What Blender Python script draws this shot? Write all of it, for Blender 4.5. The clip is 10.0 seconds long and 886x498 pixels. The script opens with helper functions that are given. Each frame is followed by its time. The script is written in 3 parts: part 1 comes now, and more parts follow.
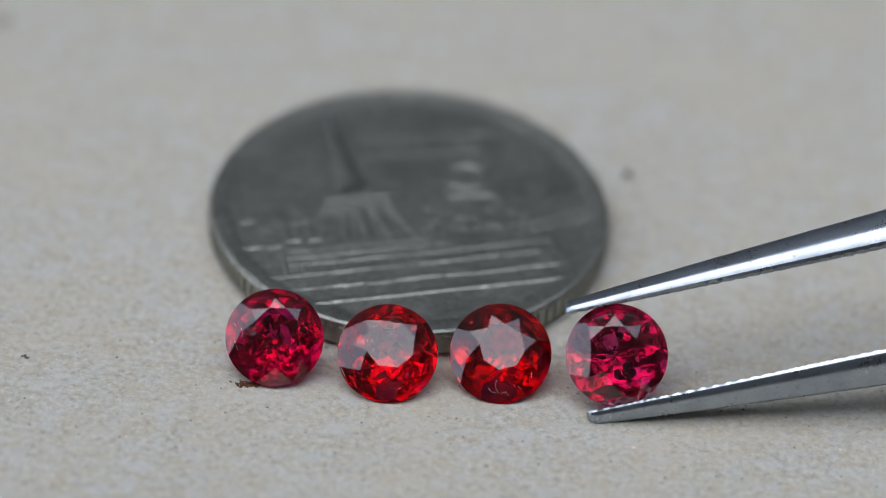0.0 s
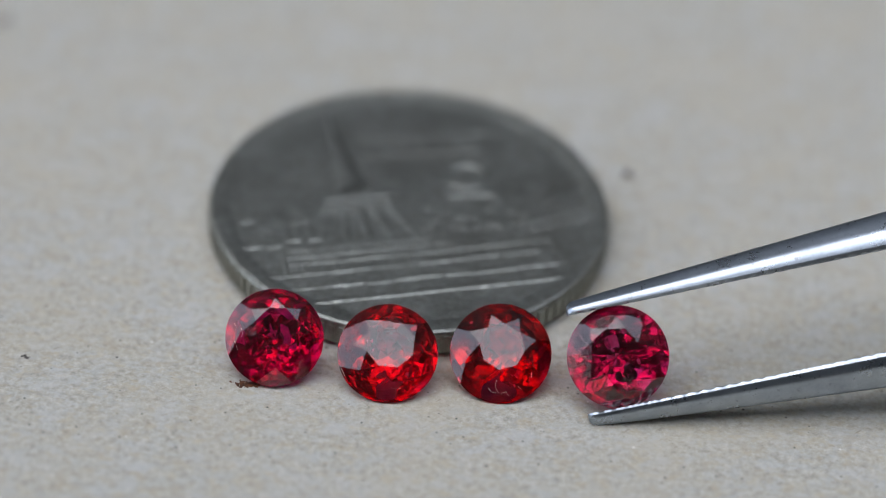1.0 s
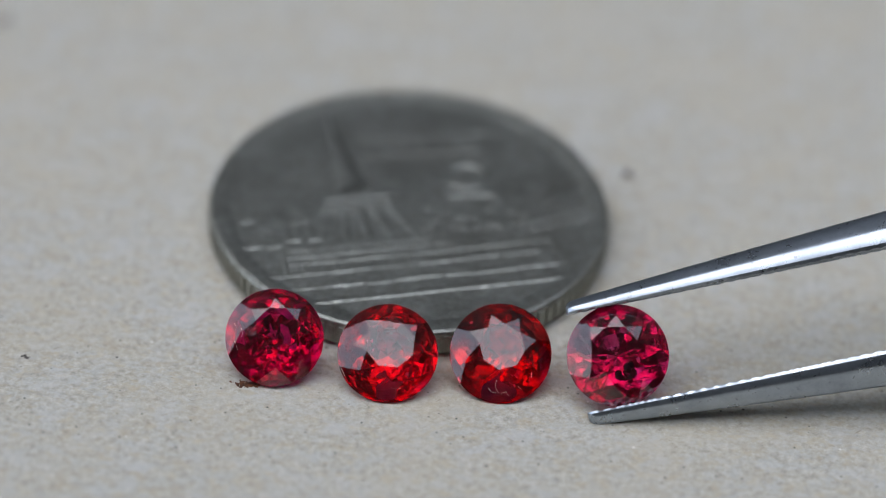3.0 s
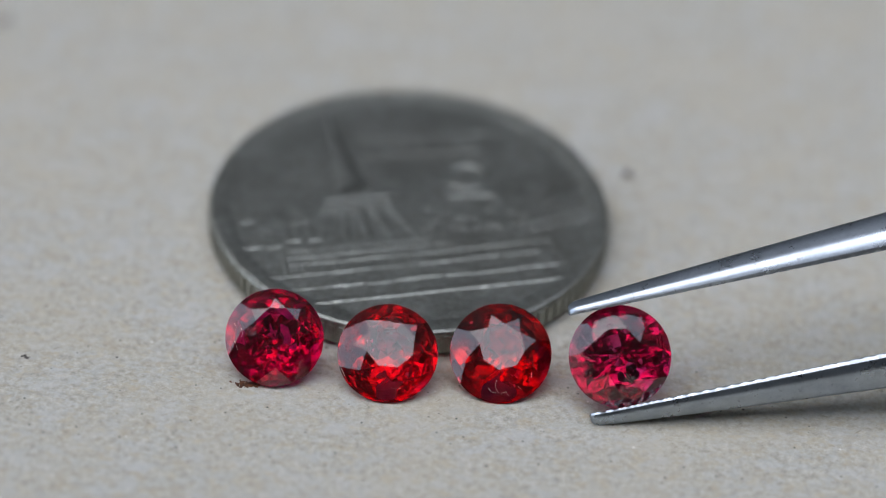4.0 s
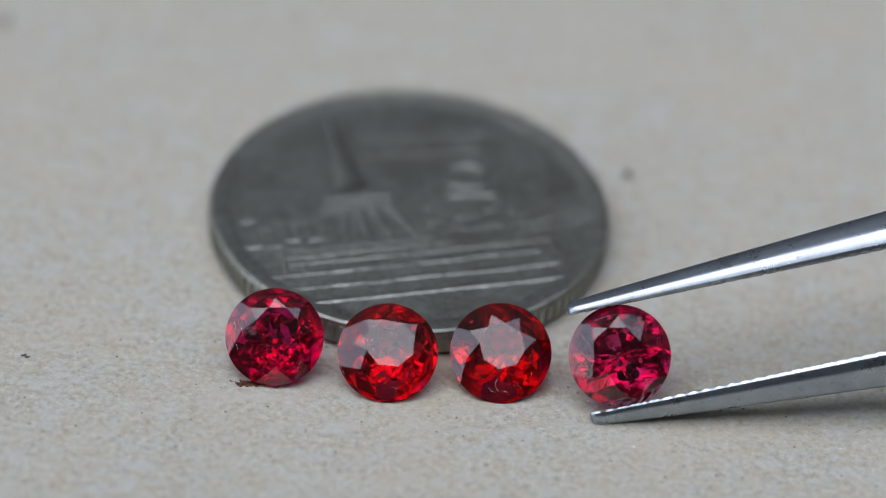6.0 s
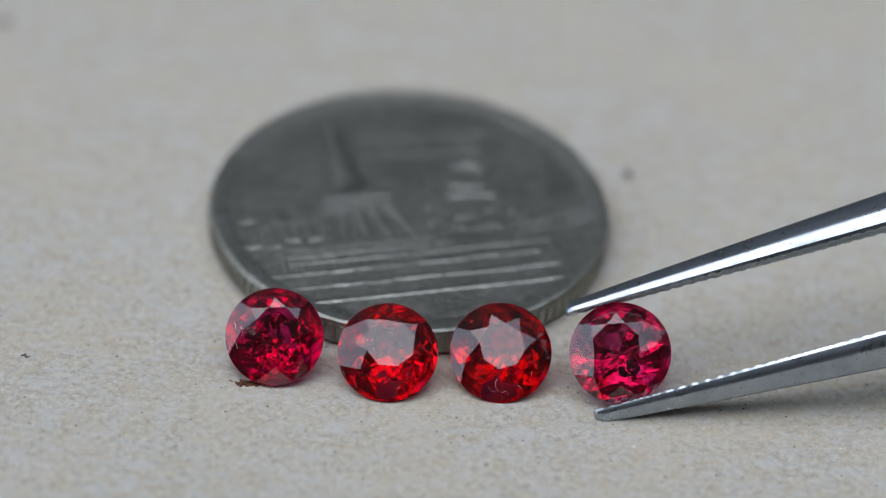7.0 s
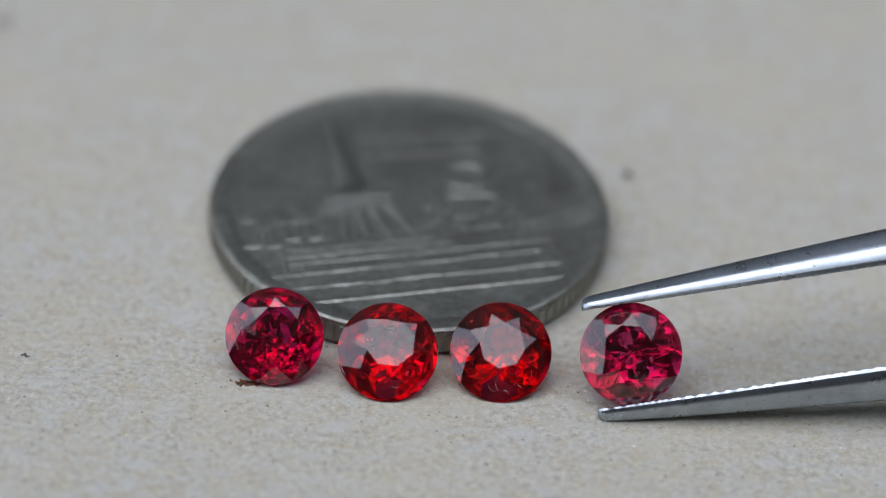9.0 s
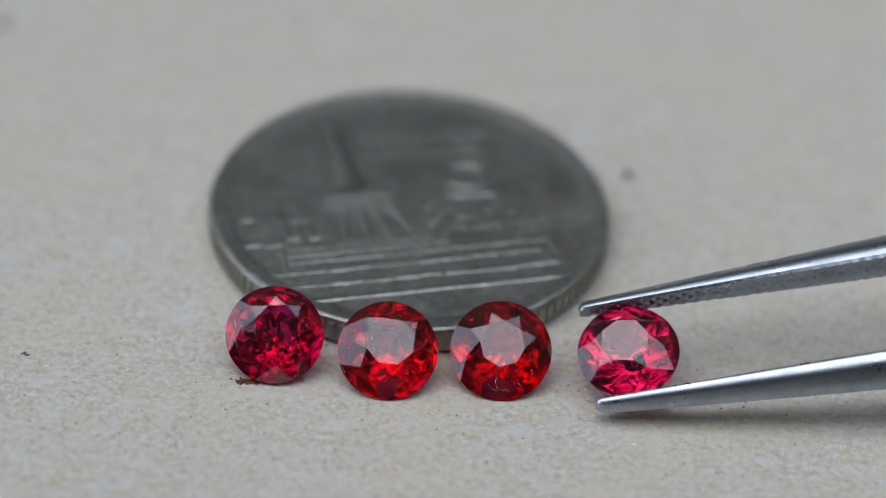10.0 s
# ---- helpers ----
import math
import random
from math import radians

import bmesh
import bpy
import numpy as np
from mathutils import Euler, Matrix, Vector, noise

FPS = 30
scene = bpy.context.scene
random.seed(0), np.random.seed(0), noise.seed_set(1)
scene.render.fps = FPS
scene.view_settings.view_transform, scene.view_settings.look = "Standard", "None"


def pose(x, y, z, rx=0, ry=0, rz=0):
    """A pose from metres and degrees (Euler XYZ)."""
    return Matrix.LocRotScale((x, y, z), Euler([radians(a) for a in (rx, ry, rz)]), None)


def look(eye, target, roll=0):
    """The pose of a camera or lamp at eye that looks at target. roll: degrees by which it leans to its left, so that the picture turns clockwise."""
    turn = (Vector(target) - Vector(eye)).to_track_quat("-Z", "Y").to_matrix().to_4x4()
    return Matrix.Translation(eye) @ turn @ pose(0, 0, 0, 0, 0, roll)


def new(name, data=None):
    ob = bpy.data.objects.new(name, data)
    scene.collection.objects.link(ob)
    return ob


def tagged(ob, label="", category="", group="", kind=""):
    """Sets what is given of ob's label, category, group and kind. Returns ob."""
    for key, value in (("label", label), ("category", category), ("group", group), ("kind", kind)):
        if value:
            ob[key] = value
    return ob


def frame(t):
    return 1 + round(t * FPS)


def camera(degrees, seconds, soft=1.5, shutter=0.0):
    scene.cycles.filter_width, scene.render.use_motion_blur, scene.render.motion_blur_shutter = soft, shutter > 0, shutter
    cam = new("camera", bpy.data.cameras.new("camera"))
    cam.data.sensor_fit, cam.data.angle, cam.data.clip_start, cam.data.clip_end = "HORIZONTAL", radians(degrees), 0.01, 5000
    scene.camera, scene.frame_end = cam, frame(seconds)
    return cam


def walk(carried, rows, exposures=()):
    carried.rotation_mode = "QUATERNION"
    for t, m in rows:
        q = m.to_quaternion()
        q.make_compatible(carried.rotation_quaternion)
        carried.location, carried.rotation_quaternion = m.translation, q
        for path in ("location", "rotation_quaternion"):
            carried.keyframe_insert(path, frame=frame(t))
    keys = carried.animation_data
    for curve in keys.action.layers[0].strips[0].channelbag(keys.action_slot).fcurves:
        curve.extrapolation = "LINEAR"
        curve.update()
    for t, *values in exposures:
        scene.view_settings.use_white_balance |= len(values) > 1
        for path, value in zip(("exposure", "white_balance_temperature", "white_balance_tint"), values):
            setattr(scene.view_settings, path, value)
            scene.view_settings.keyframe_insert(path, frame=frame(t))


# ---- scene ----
MM = 0.001
cam = camera(13, 10.0, soft=0.75)
cam.data.dof.use_dof = True
cam.data.dof.focus_distance = 0.1847
cam.data.dof.aperture_fstop = 17


def eye_pose(drop):
    """The camera, sunk by so many degrees round a point on the sheet behind the coin's middle."""
    pivot = Vector((0.002, 0.005, 0.0))
    m = pose(1.806 * MM, -153.637 * MM, 120.269 * MM, 90 - 38.3) @ pose(0, 0, 0, 0, 0, 3.7)
    return Matrix.Translation(pivot) @ pose(0, 0, 0, drop) @ Matrix.Translation(-pivot) @ m


walk(cam, [(0.0, eye_pose(0)), (2.5, eye_pose(0)), (5.0, eye_pose(0)), (5.7, eye_pose(0.1)), (7.0, eye_pose(0.17)),
           (8.0, eye_pose(0.17)), (8.5, eye_pose(0.25)), (9.5, eye_pose(0.28)), (10.0, eye_pose(0.56))],
     exposures=[(0.0, 1.53, 6620, 7.0), (10.0, 1.53, 6620, 7.0)])

# ---- light: a bright overcast sky, brightest round the zenith ----
world = bpy.data.worlds.new("overcast_sky")
scene.world = world
world.use_nodes = True
wn, wl = world.node_tree.nodes, world.node_tree.links
sky = wn.new("ShaderNodeTexSky")
sky.sky_type, sky.sun_disc = "NISHITA", False
sky.sun_elevation, sky.sun_rotation = radians(73), radians(247)
sky.air_density, sky.dust_density, sky.ozone_density = 1.0, 1.5, 1.0
cloud = wn.new("ShaderNodeMix")
cloud.data_type = "RGBA"
cloud.inputs[0].default_value, cloud.inputs[7].default_value = 0.75, (3.1, 3.35, 4.1, 1)
wl.new(sky.outputs[0], cloud.inputs[6])
wl.new(cloud.outputs[2], wn["Background"].inputs[0])
wn["Background"].inputs[1].default_value = 0.165

sun_data = bpy.data.lights.new("sun", "SUN")
sun_data.energy, sun_data.angle, sun_data.color = 0.34, radians(64), (0.97, 0.965, 1.0)
sun = new("sun", sun_data)
sun.matrix_world = look((-0.28, -0.12, 1.0), (0, 0, 0))


# ---- materials ----
def material(name):
    m = bpy.data.materials.new(name)
    m.use_nodes = True
    return m, m.node_tree.nodes, m.node_tree.links, m.node_tree.nodes["Principled BSDF"]


def noise_node(n, l, coord, scale, detail=4.0, rough=0.6):
    t = n.new("ShaderNodeTexNoise")
    t.inputs["Scale"].default_value, t.inputs["Detail"].default_value, t.inputs["Roughness"].default_value = scale, detail, rough
    l.new(coord, t.inputs["Vector"])
    return t


def ramp(n, l, source, stops):
    r = n.new("ShaderNodeValToRGB")
    e = r.color_ramp.elements
    while len(e) < len(stops):
        e.new(0.5)
    for s, (at, c) in zip(e, stops):
        s.position, s.color = at, (*c, 1) if len(c) == 3 else c
    l.new(source, r.inputs[0])
    return r


def mixed(n, l, fac, a, b, blend="MIX"):
    m = n.new("ShaderNodeMix")
    m.data_type, m.blend_type = "RGBA", blend
    for k, v in ((0, fac), (6, a), (7, b)):
        if isinstance(v, (int, float)):
            m.inputs[k].default_value = v
        elif isinstance(v, tuple):
            m.inputs[k].default_value = (*v, 1)
        else:
            l.new(v, m.inputs[k])
    return m.outputs[2]


def bump(n, l, bsdf, height, strength, distance):
    b = n.new("ShaderNodeBump")
    b.inputs["Strength"].default_value, b.inputs["Distance"].default_value = strength, distance
    l.new(height, b.inputs["Height"])
    l.new(b.outputs[0], bsdf.inputs["Normal"])


def paper_material():
    m, n, l, p = material("grey_board")
    co = n.new("ShaderNodeTexCoord").outputs["Object"]
    pulp = noise_node(n, l, co, 2900, 5, 0.7)
    base = ramp(n, l, pulp.outputs[0], [(0.32, (0.262, 0.248, 0.203)), (0.5, (0.389, 0.368, 0.310)), (0.68, (0.512, 0.490, 0.425))])
    c = base.outputs[0]

    def spread(scale, shift, lo, hi, tint, depth=3):
        """Clumps of pulp of another colour, drawn out a little along the sheet's run."""
        run = n.new("ShaderNodeMapping")
        run.inputs["Scale"].default_value, run.inputs["Location"].default_value = (0.75, 1.0, 1.0), (shift, shift * 1.7, 0)
        l.new(co, run.inputs[0])
        t = noise_node(n, l, run.outputs[0], scale, depth, 0.6)
        return mixed(n, l, ramp(n, l, t.outputs[0], [(lo, (0, 0, 0)), (hi, (0.6, 0.6, 0.6))]).outputs[0], c, tint)

    c = spread(1250, 0.011, 0.46, 0.66, (0.412, 0.418, 0.398))
    c = spread(1500, 0.023, 0.52, 0.70, (0.408, 0.345, 0.232))
    c = spread(700, 0.037, 0.50, 0.72, (0.452, 0.455, 0.440))
    c = spread(900, 0.051, 0.56, 0.74, (0.342, 0.297, 0.215))
    c = spread(170, 0.007, 0.46, 0.80, (0.432, 0.385, 0.292))
    # short stray fibres, lying three ways
    for turn, size, tint in ((0.4, 1.3, (0.187, 0.152, 0.113)), (1.5, 1.6, (0.543, 0.502, 0.433)), (2.5, 1.1, (0.217, 0.176, 0.126))):
        tn, mp = n.new("ShaderNodeMapping"), n.new("ShaderNodeMapping")
        tn.inputs["Rotation"].default_value[2] = turn
        mp.inputs["Scale"].default_value = (1000 * size, 3800 * size, 1)
        l.new(co, tn.inputs[0])
        l.new(tn.outputs[0], mp.inputs[0])
        f = noise_node(n, l, mp.outputs[0], 1.0, 2, 0.5)
        c = mixed(n, l, ramp(n, l, f.outputs[0], [(0.66, (0, 0, 0)), (0.78, (0.45, 0.45, 0.45))]).outputs[0], c, tint)
    # dark and pale specks in the pulp
    for size, lo, wide, tint in ((1700, 0.55, 0.14, (0.050, 0.062, 0.056)), (1150, 0.66, 0.11, (0.050, 0.043, 0.040)), (1300, 0.78, 0.12, (0.72, 0.69, 0.62))):
        v = n.new("ShaderNodeTexVoronoi")
        v.inputs["Scale"].default_value = size
        l.new(co, v.inputs["Vector"])
        dot = ramp(n, l, v.outputs["Distance"], [(0.04, (1, 1, 1)), (wide, (0, 0, 0))])
        pick = ramp(n, l, v.outputs["Color"], [(lo, (0, 0, 0)), (lo + 0.04, (0.85, 0.85, 0.85))])
        c = mixed(n, l, mixed(n, l, 1.0, dot.outputs[0], pick.outputs[0], "MULTIPLY"), c, tint)
    l.new(c, p.inputs["Base Color"])
    p.inputs["Roughness"].default_value = 0.9
    p.inputs["Specular IOR Level"].default_value = 0.2
    bump(n, l, p, noise_node(n, l, co, 2900, 5, 0.7).outputs[0], 0.6, 0.00012)
    return m


def coin_material():
    m, n, l, p = material("worn_cupronickel")
    co = n.new("ShaderNodeTexCoord").outputs["Object"]
    grime = noise_node(n, l, co, 420, 5, 0.6)
    fine = noise_node(n, l, co, 2600, 4, 0.7)
    c = ramp(n, l, grime.outputs[0], [(0.3, (0.28, 0.284, 0.25)), (0.55, (0.39, 0.396, 0.35)), (0.75, (0.50, 0.505, 0.44))])
    c = mixed(n, l, 0.4, c.outputs[0], ramp(n, l, fine.outputs[0], [(0.35, (0.06, 0.06, 0.055)), (0.65, (0.34, 0.34, 0.32))]).outputs[0])
    tarnish = noise_node(n, l, co, 210, 5, 0.7)
    c = mixed(n, l, ramp(n, l, tarnish.outputs[0], [(0.5, (0, 0, 0)), (0.7, (0.4, 0.4, 0.4))]).outputs[0], c, (0.23, 0.21, 0.18))
    rub = noise_node(n, l, co, 800, 5, 0.75)
    c = mixed(n, l, ramp(n, l, rub.outputs[0], [(0.55, (0, 0, 0)), (0.7, (0.6, 0.6, 0.6))]).outputs[0], c, (0.52, 0.525, 0.49))
    l.new(c, p.inputs["Base Color"])
    p.inputs["Metallic"].default_value = 1.0
    l.new(ramp(n, l, grime.outputs[0], [(0.3, (0.46, 0.46, 0.46)), (0.7, (0.33, 0.33, 0.33))]).outputs[0], p.inputs["Roughness"])
    worn = noise_node(n, l, co, 1100, 5, 0.65)
    bump(n, l, p, mixed(n, l, 0.6, fine.outputs[0], worn.outputs[0]), 0.6, 0.00014)
    return m


def steel_material():
    m, n, l, p = material("brushed_stainless_steel")
    co = n.new("ShaderNodeTexCoord").outputs["Object"]
    mp = n.new("ShaderNodeMapping")
    mp.inputs["Scale"].default_value = (160, 2600, 2600)
    l.new(co, mp.inputs[0])
    brush = noise_node(n, l, mp.outputs[0], 1.0, 3, 0.6)
    wear = noise_node(n, l, co, 700, 5, 0.7)
    pits = noise_node(n, l, co, 2600, 3, 0.6)
    c = mixed(n, l, ramp(n, l, wear.outputs[0], [(0.35, (0, 0, 0)), (0.75, (1, 1, 1))]).outputs[0], (0.425, 0.47, 0.52), (0.29, 0.325, 0.37))
    c = mixed(n, l, ramp(n, l, pits.outputs[0], [(0.62, (0, 0, 0)), (0.72, (0.5, 0.5, 0.5))]).outputs[0], c, (0.13, 0.12, 0.12))
    l.new(c, p.inputs["Base Color"])
    p.inputs["Metallic"].default_value = 1.0
    l.new(ramp(n, l, wear.outputs[0], [(0.3, (0.24, 0.24, 0.24)), (0.7, (0.38, 0.38, 0.38))]).outputs[0], p.inputs["Roughness"])
    bump(n, l, p, mixed(n, l, 0.5, brush.outputs[0], wear.outputs[0]), 0.35, 0.00005)
    return m


def ruby_material(name, deep, light, painted_glint, cloud, milk, pavilion=False):
    """Red corundum: a clear body with drifting colour, painted glints and dark patches, and a little milky silk; the
    pavilion less well polished.
    """
    m, n, l, p = material(name)
    co = n.new("ShaderNodeTexCoord").outputs["Object"]
    zone = noise_node(n, l, co, 420, 3, 0.6)
    silk = noise_node(n, l, co, 1500, 5, 0.7)
    # drifting colour; its dark zones also stand in for light leaking out
    c = mixed(n, l, ramp(n, l, zone.outputs[0], [(0.40, (0, 0, 0)), (0.60, (1, 1, 1))]).outputs[0], deep, light)
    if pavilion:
        # bright spots painted in for sparkles of light inside the stone
        glint_mask = noise_node(n, l, co, 1300, 4, 0.65)
        c = mixed(n, l, ramp(n, l, glint_mask.outputs[0], [(0.50, (0, 0, 0)), (0.63, (0.9, 0.9, 0.9))]).outputs[0], c, painted_glint)
        # dark patches painted in for the unlit depths of the stone
        inner_shade = noise_node(n, l, co, 1200, 3, 0.6)
        inner_shade.noise_dimensions = "4D"
        inner_shade.inputs["W"].default_value = 2.0
        c = mixed(n, l, ramp(n, l, inner_shade.outputs[0], [(0.49, (0, 0, 0)), (0.64, (0.85, 0.85, 0.85))]).outputs[0], c, tuple(v * 0.5 for v in deep))
    wave = noise_node(n, l, co, 1100 if pavilion else 500, 4, 0.6)
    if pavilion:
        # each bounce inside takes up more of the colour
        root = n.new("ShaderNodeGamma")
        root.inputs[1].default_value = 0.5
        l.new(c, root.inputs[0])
        p = n.new("ShaderNodeBsdfGlass")
        l.new(root.outputs[0], p.inputs["Color"])
        p.inputs["Roughness"].default_value = 0.035
        bump(n, l, p, wave.outputs[0], 0.22, 0.0002)
    else:
        root = n.new("ShaderNodeGamma")
        root.inputs[1].default_value = 0.68
        l.new(c, root.inputs[0])
        l.new(root.outputs[0], p.inputs["Base Color"])
        p.inputs["Transmission Weight"].default_value = 1.0
        p.inputs["Roughness"].default_value = 0.012
        bump(n, l, p, wave.outputs[0], 0.012, 0.0002)
    p.inputs["IOR"].default_value = 1.77
    s = n.new("ShaderNodeBsdfTranslucent")
    s.inputs[0].default_value = (*cloud, 1)
    d = n.new("ShaderNodeBsdfDiffuse")
    d.inputs[0].default_value = (*cloud, 1)
    sd = n.new("ShaderNodeMixShader")
    l.new(s.outputs[0], sd.inputs[1]), l.new(d.outputs[0], sd.inputs[2])
    mx = n.new("ShaderNodeMixShader")
    l.new(ramp(n, l, silk.outputs[0], [(0.46, (0, 0, 0)), (0.72, (milk * (5 if pavilion else 2.0),) * 3)]).outputs[0], mx.inputs[0])
    l.new(p.outputs[0], mx.inputs[1]), l.new(sd.outputs[0], mx.inputs[2])
    l.new(mx.outputs[0], n["Material Output"].inputs[0])
    return m


def plain_material(name, a, b, scale, rough=0.8, metal=0.0):
    m, n, l, p = material(name)
    co = n.new("ShaderNodeTexCoord").outputs["Object"]
    t = noise_node(n, l, co, scale, 4, 0.65)
    l.new(ramp(n, l, t.outputs[0], [(0.35, a), (0.65, b)]).outputs[0], p.inputs["Base Color"])
    p.inputs["Roughness"].default_value, p.inputs["Metallic"].default_value = rough, metal
    bump(n, l, p, t.outputs[0], 0.4, 0.0001)
    return m


PAPER, COIN, STEEL = paper_material(), coin_material(), steel_material()
TABLE = plain_material("worn_wooden_table", (0.16, 0.11, 0.07), (0.24, 0.17, 0.11), 60, 0.6)
# dark finish of the added unseen walls, keeps their reflections dark
BLOCKER = plain_material("dark_blocker", (0.05, 0.052, 0.05), (0.085, 0.085, 0.08), 6, 0.9)
GROUND = plain_material("concrete_ground", (0.24, 0.24, 0.23), (0.33, 0.32, 0.31), 4, 0.9)
RUST = plain_material("rust_brown_grains", (0.025, 0.009, 0.004), (0.15, 0.05, 0.013), 3000, 0.85)
GRIME = plain_material("dark_grey_grains", (0.045, 0.04, 0.035), (0.11, 0.10, 0.09), 3000, 0.9)
FLECK = plain_material("pale_scratch", (0.75, 0.62, 0.60), (0.9, 0.82, 0.8), 3000, 0.5)
BLACK = plain_material("black_crystal", (0.01, 0.008, 0.008), (0.06, 0.05, 0.03), 4000, 0.5)


# ---- mesh helpers ----
def finish(bm, name, mat, smooth=False):
    bmesh.ops.transform(bm, matrix=Matrix.Scale(MM, 4), verts=bm.verts)
    bmesh.ops.recalc_face_normals(bm, faces=bm.faces)
    me = bpy.data.meshes.new(name)
    bm.to_mesh(me)
    bm.free()
    me.materials.append(mat)
    if smooth is not None:
        for f in me.polygons:
            f.use_smooth = smooth
    return me


def part(name, bm, mat, parent, label="", smooth=False):
    """One mesh (drawn in millimetres) under a thing or a part."""
    ob = new(name, finish(bm, name, mat, smooth))
    ob.parent = parent
    return tagged(ob, label)


def block(bm, x0, x1, y0, y1, z0, z1, bevel=0.0):
    made = bmesh.ops.create_cube(bm, size=1.0)["verts"]
    for v in made:
        v.co = Vector(((x0 + x1) / 2 + v.co.x * (x1 - x0), (y0 + y1) / 2 + v.co.y * (y1 - y0), (z0 + z1) / 2 + v.co.z * (z1 - z0)))
    if bevel:
        es = list({e for v in made for e in v.link_edges})
        bmesh.ops.bevel(bm, geom=es, offset=bevel, segments=2, affect="EDGES", profile=0.5)


def turned(bm, profile, segs):
    """A closed solid of revolution from (radius, height) pairs, outer profile from the bottom's axis to the top's axis."""
    rings = []
    for r, z in profile:
        if r < 1e-6:
            rings.append([bm.verts.new((0, 0, z))])
        else:
            rings.append([bm.verts.new((r * math.cos(2 * math.pi * k / segs), r * math.sin(2 * math.pi * k / segs), z)) for k in range(segs)])
    for a, b in zip(rings, rings[1:]):
        for k in range(segs):
            j = (k + 1) % segs
            if len(a) == 1:
                bm.faces.new((a[0], b[k], b[j]))
            elif len(b) == 1:
                bm.faces.new((a[k], a[j], b[0]))
            else:
                bm.faces.new((a[k], a[j], b[j], b[k]))


def ribbon(bm, pts, width, z0, z1, inner=0.25):
    """A raised strip of that width along a line of points in the plane, with sloping sides."""
    left, right, n = [], [], len(pts)
    for k, (x, y) in enumerate(pts):
        a, b = pts[max(k - 1, 0)], pts[min(k + 1, n - 1)]
        dx, dy = b[0] - a[0], b[1] - a[1]
        d = math.hypot(dx, dy) or 1.0
        left.append((x - dy / d * width / 2, y + dx / d * width / 2, x, y))
        right.append((x + dy / d * width / 2, y - dx / d * width / 2, x, y))
    rows = []
    for (lx, ly, x, y), (rx, ry, _, _) in zip(left, right):
        rows.append([bm.verts.new(c) for c in ((lx, ly, z0), (x + (lx - x) * inner, y + (ly - y) * inner, z1),
                                               (x + (rx - x) * inner, y + (ry - y) * inner, z1), (rx, ry, z0))])
    for a, b in zip(rows, rows[1:]):
        for k in range(3):
            bm.faces.new((a[k], a[k + 1], b[k + 1], b[k]))
    bm.faces.new(rows[0]), bm.faces.new(rows[-1][::-1])


def grain(bm, at, size, flat=1.0, seed=0):
    """An irregular little lump."""
    rnd = random.Random(seed)
    made = bmesh.ops.create_icosphere(bm, subdivisions=1, radius=1.0)["verts"]
    sx, sy = rnd.uniform(0.6, 1.5), rnd.uniform(0.6, 1.4)
    a = rnd.uniform(0, 6.28)
    for v in made:
        c = v.co * rnd.uniform(0.7, 1.2) * size
        c = Vector((c.x * sx, c.y * sy, c.z * flat))
        v.co = Matrix.Rotation(a, 3, "Z") @ c + Vector(at)


# ---- setting ----
def sheet():
    bm = bmesh.new()
    block(bm, -150, 170, -130, 190, -1.2, 0.0, 0.3)
    ob = new("cardboard_sheet", finish(bm, "cardboard_sheet", PAPER))
    tagged(ob, "grey-beige speckled cardboard sheet lying flat on the table", "cardboard", kind="structure")
    table = new("table")
    table.location = (0, 0.1, -0.75)
    tagged(table, "plain worn brown wooden table under the cardboard sheet", "table")
    bm = bmesh.new()
    block(bm, -700, 700, -550, 550, 718.8, 748.8, 2)
    part("tabletop", bm, TABLE, table)
    for x in (-620, 620):
        for y in (-470, 470):
            bm = bmesh.new()
            block(bm, x - 30, x + 30, y - 30, y + 30, 0, 718.8, 3)
            part("leg", bm, TABLE, table)


sheet()


def blocker_walls():
    """Unseen walls, added to block sky from the reflections, and the ground; overhead and to the west it is open to the
    sky.
    """
    for name, x0, x1, y0, y1, top in (("blocker_north", -2600, 4000, 1300, 1450, 3050), ("blocker_south", -1350, 1690, -1150, -1000, 1640),
                                       ("blocker_east", 1700, 1850, -1400, 1250, 1900)):
        bm = bmesh.new()
        block(bm, x0, x1, y0, y1, -750, top, 4)
        tagged(new(name, finish(bm, name, BLOCKER)), "plain dark wall out of view, added to darken reflections", "wall", kind="structure")
    bm = bmesh.new()
    block(bm, -40000, 40000, -40000, 40000, -900, -750)
    tagged(new("ground", finish(bm, "ground", GROUND)), "plain grey concrete ground", "ground", kind="structure")


blocker_walls()


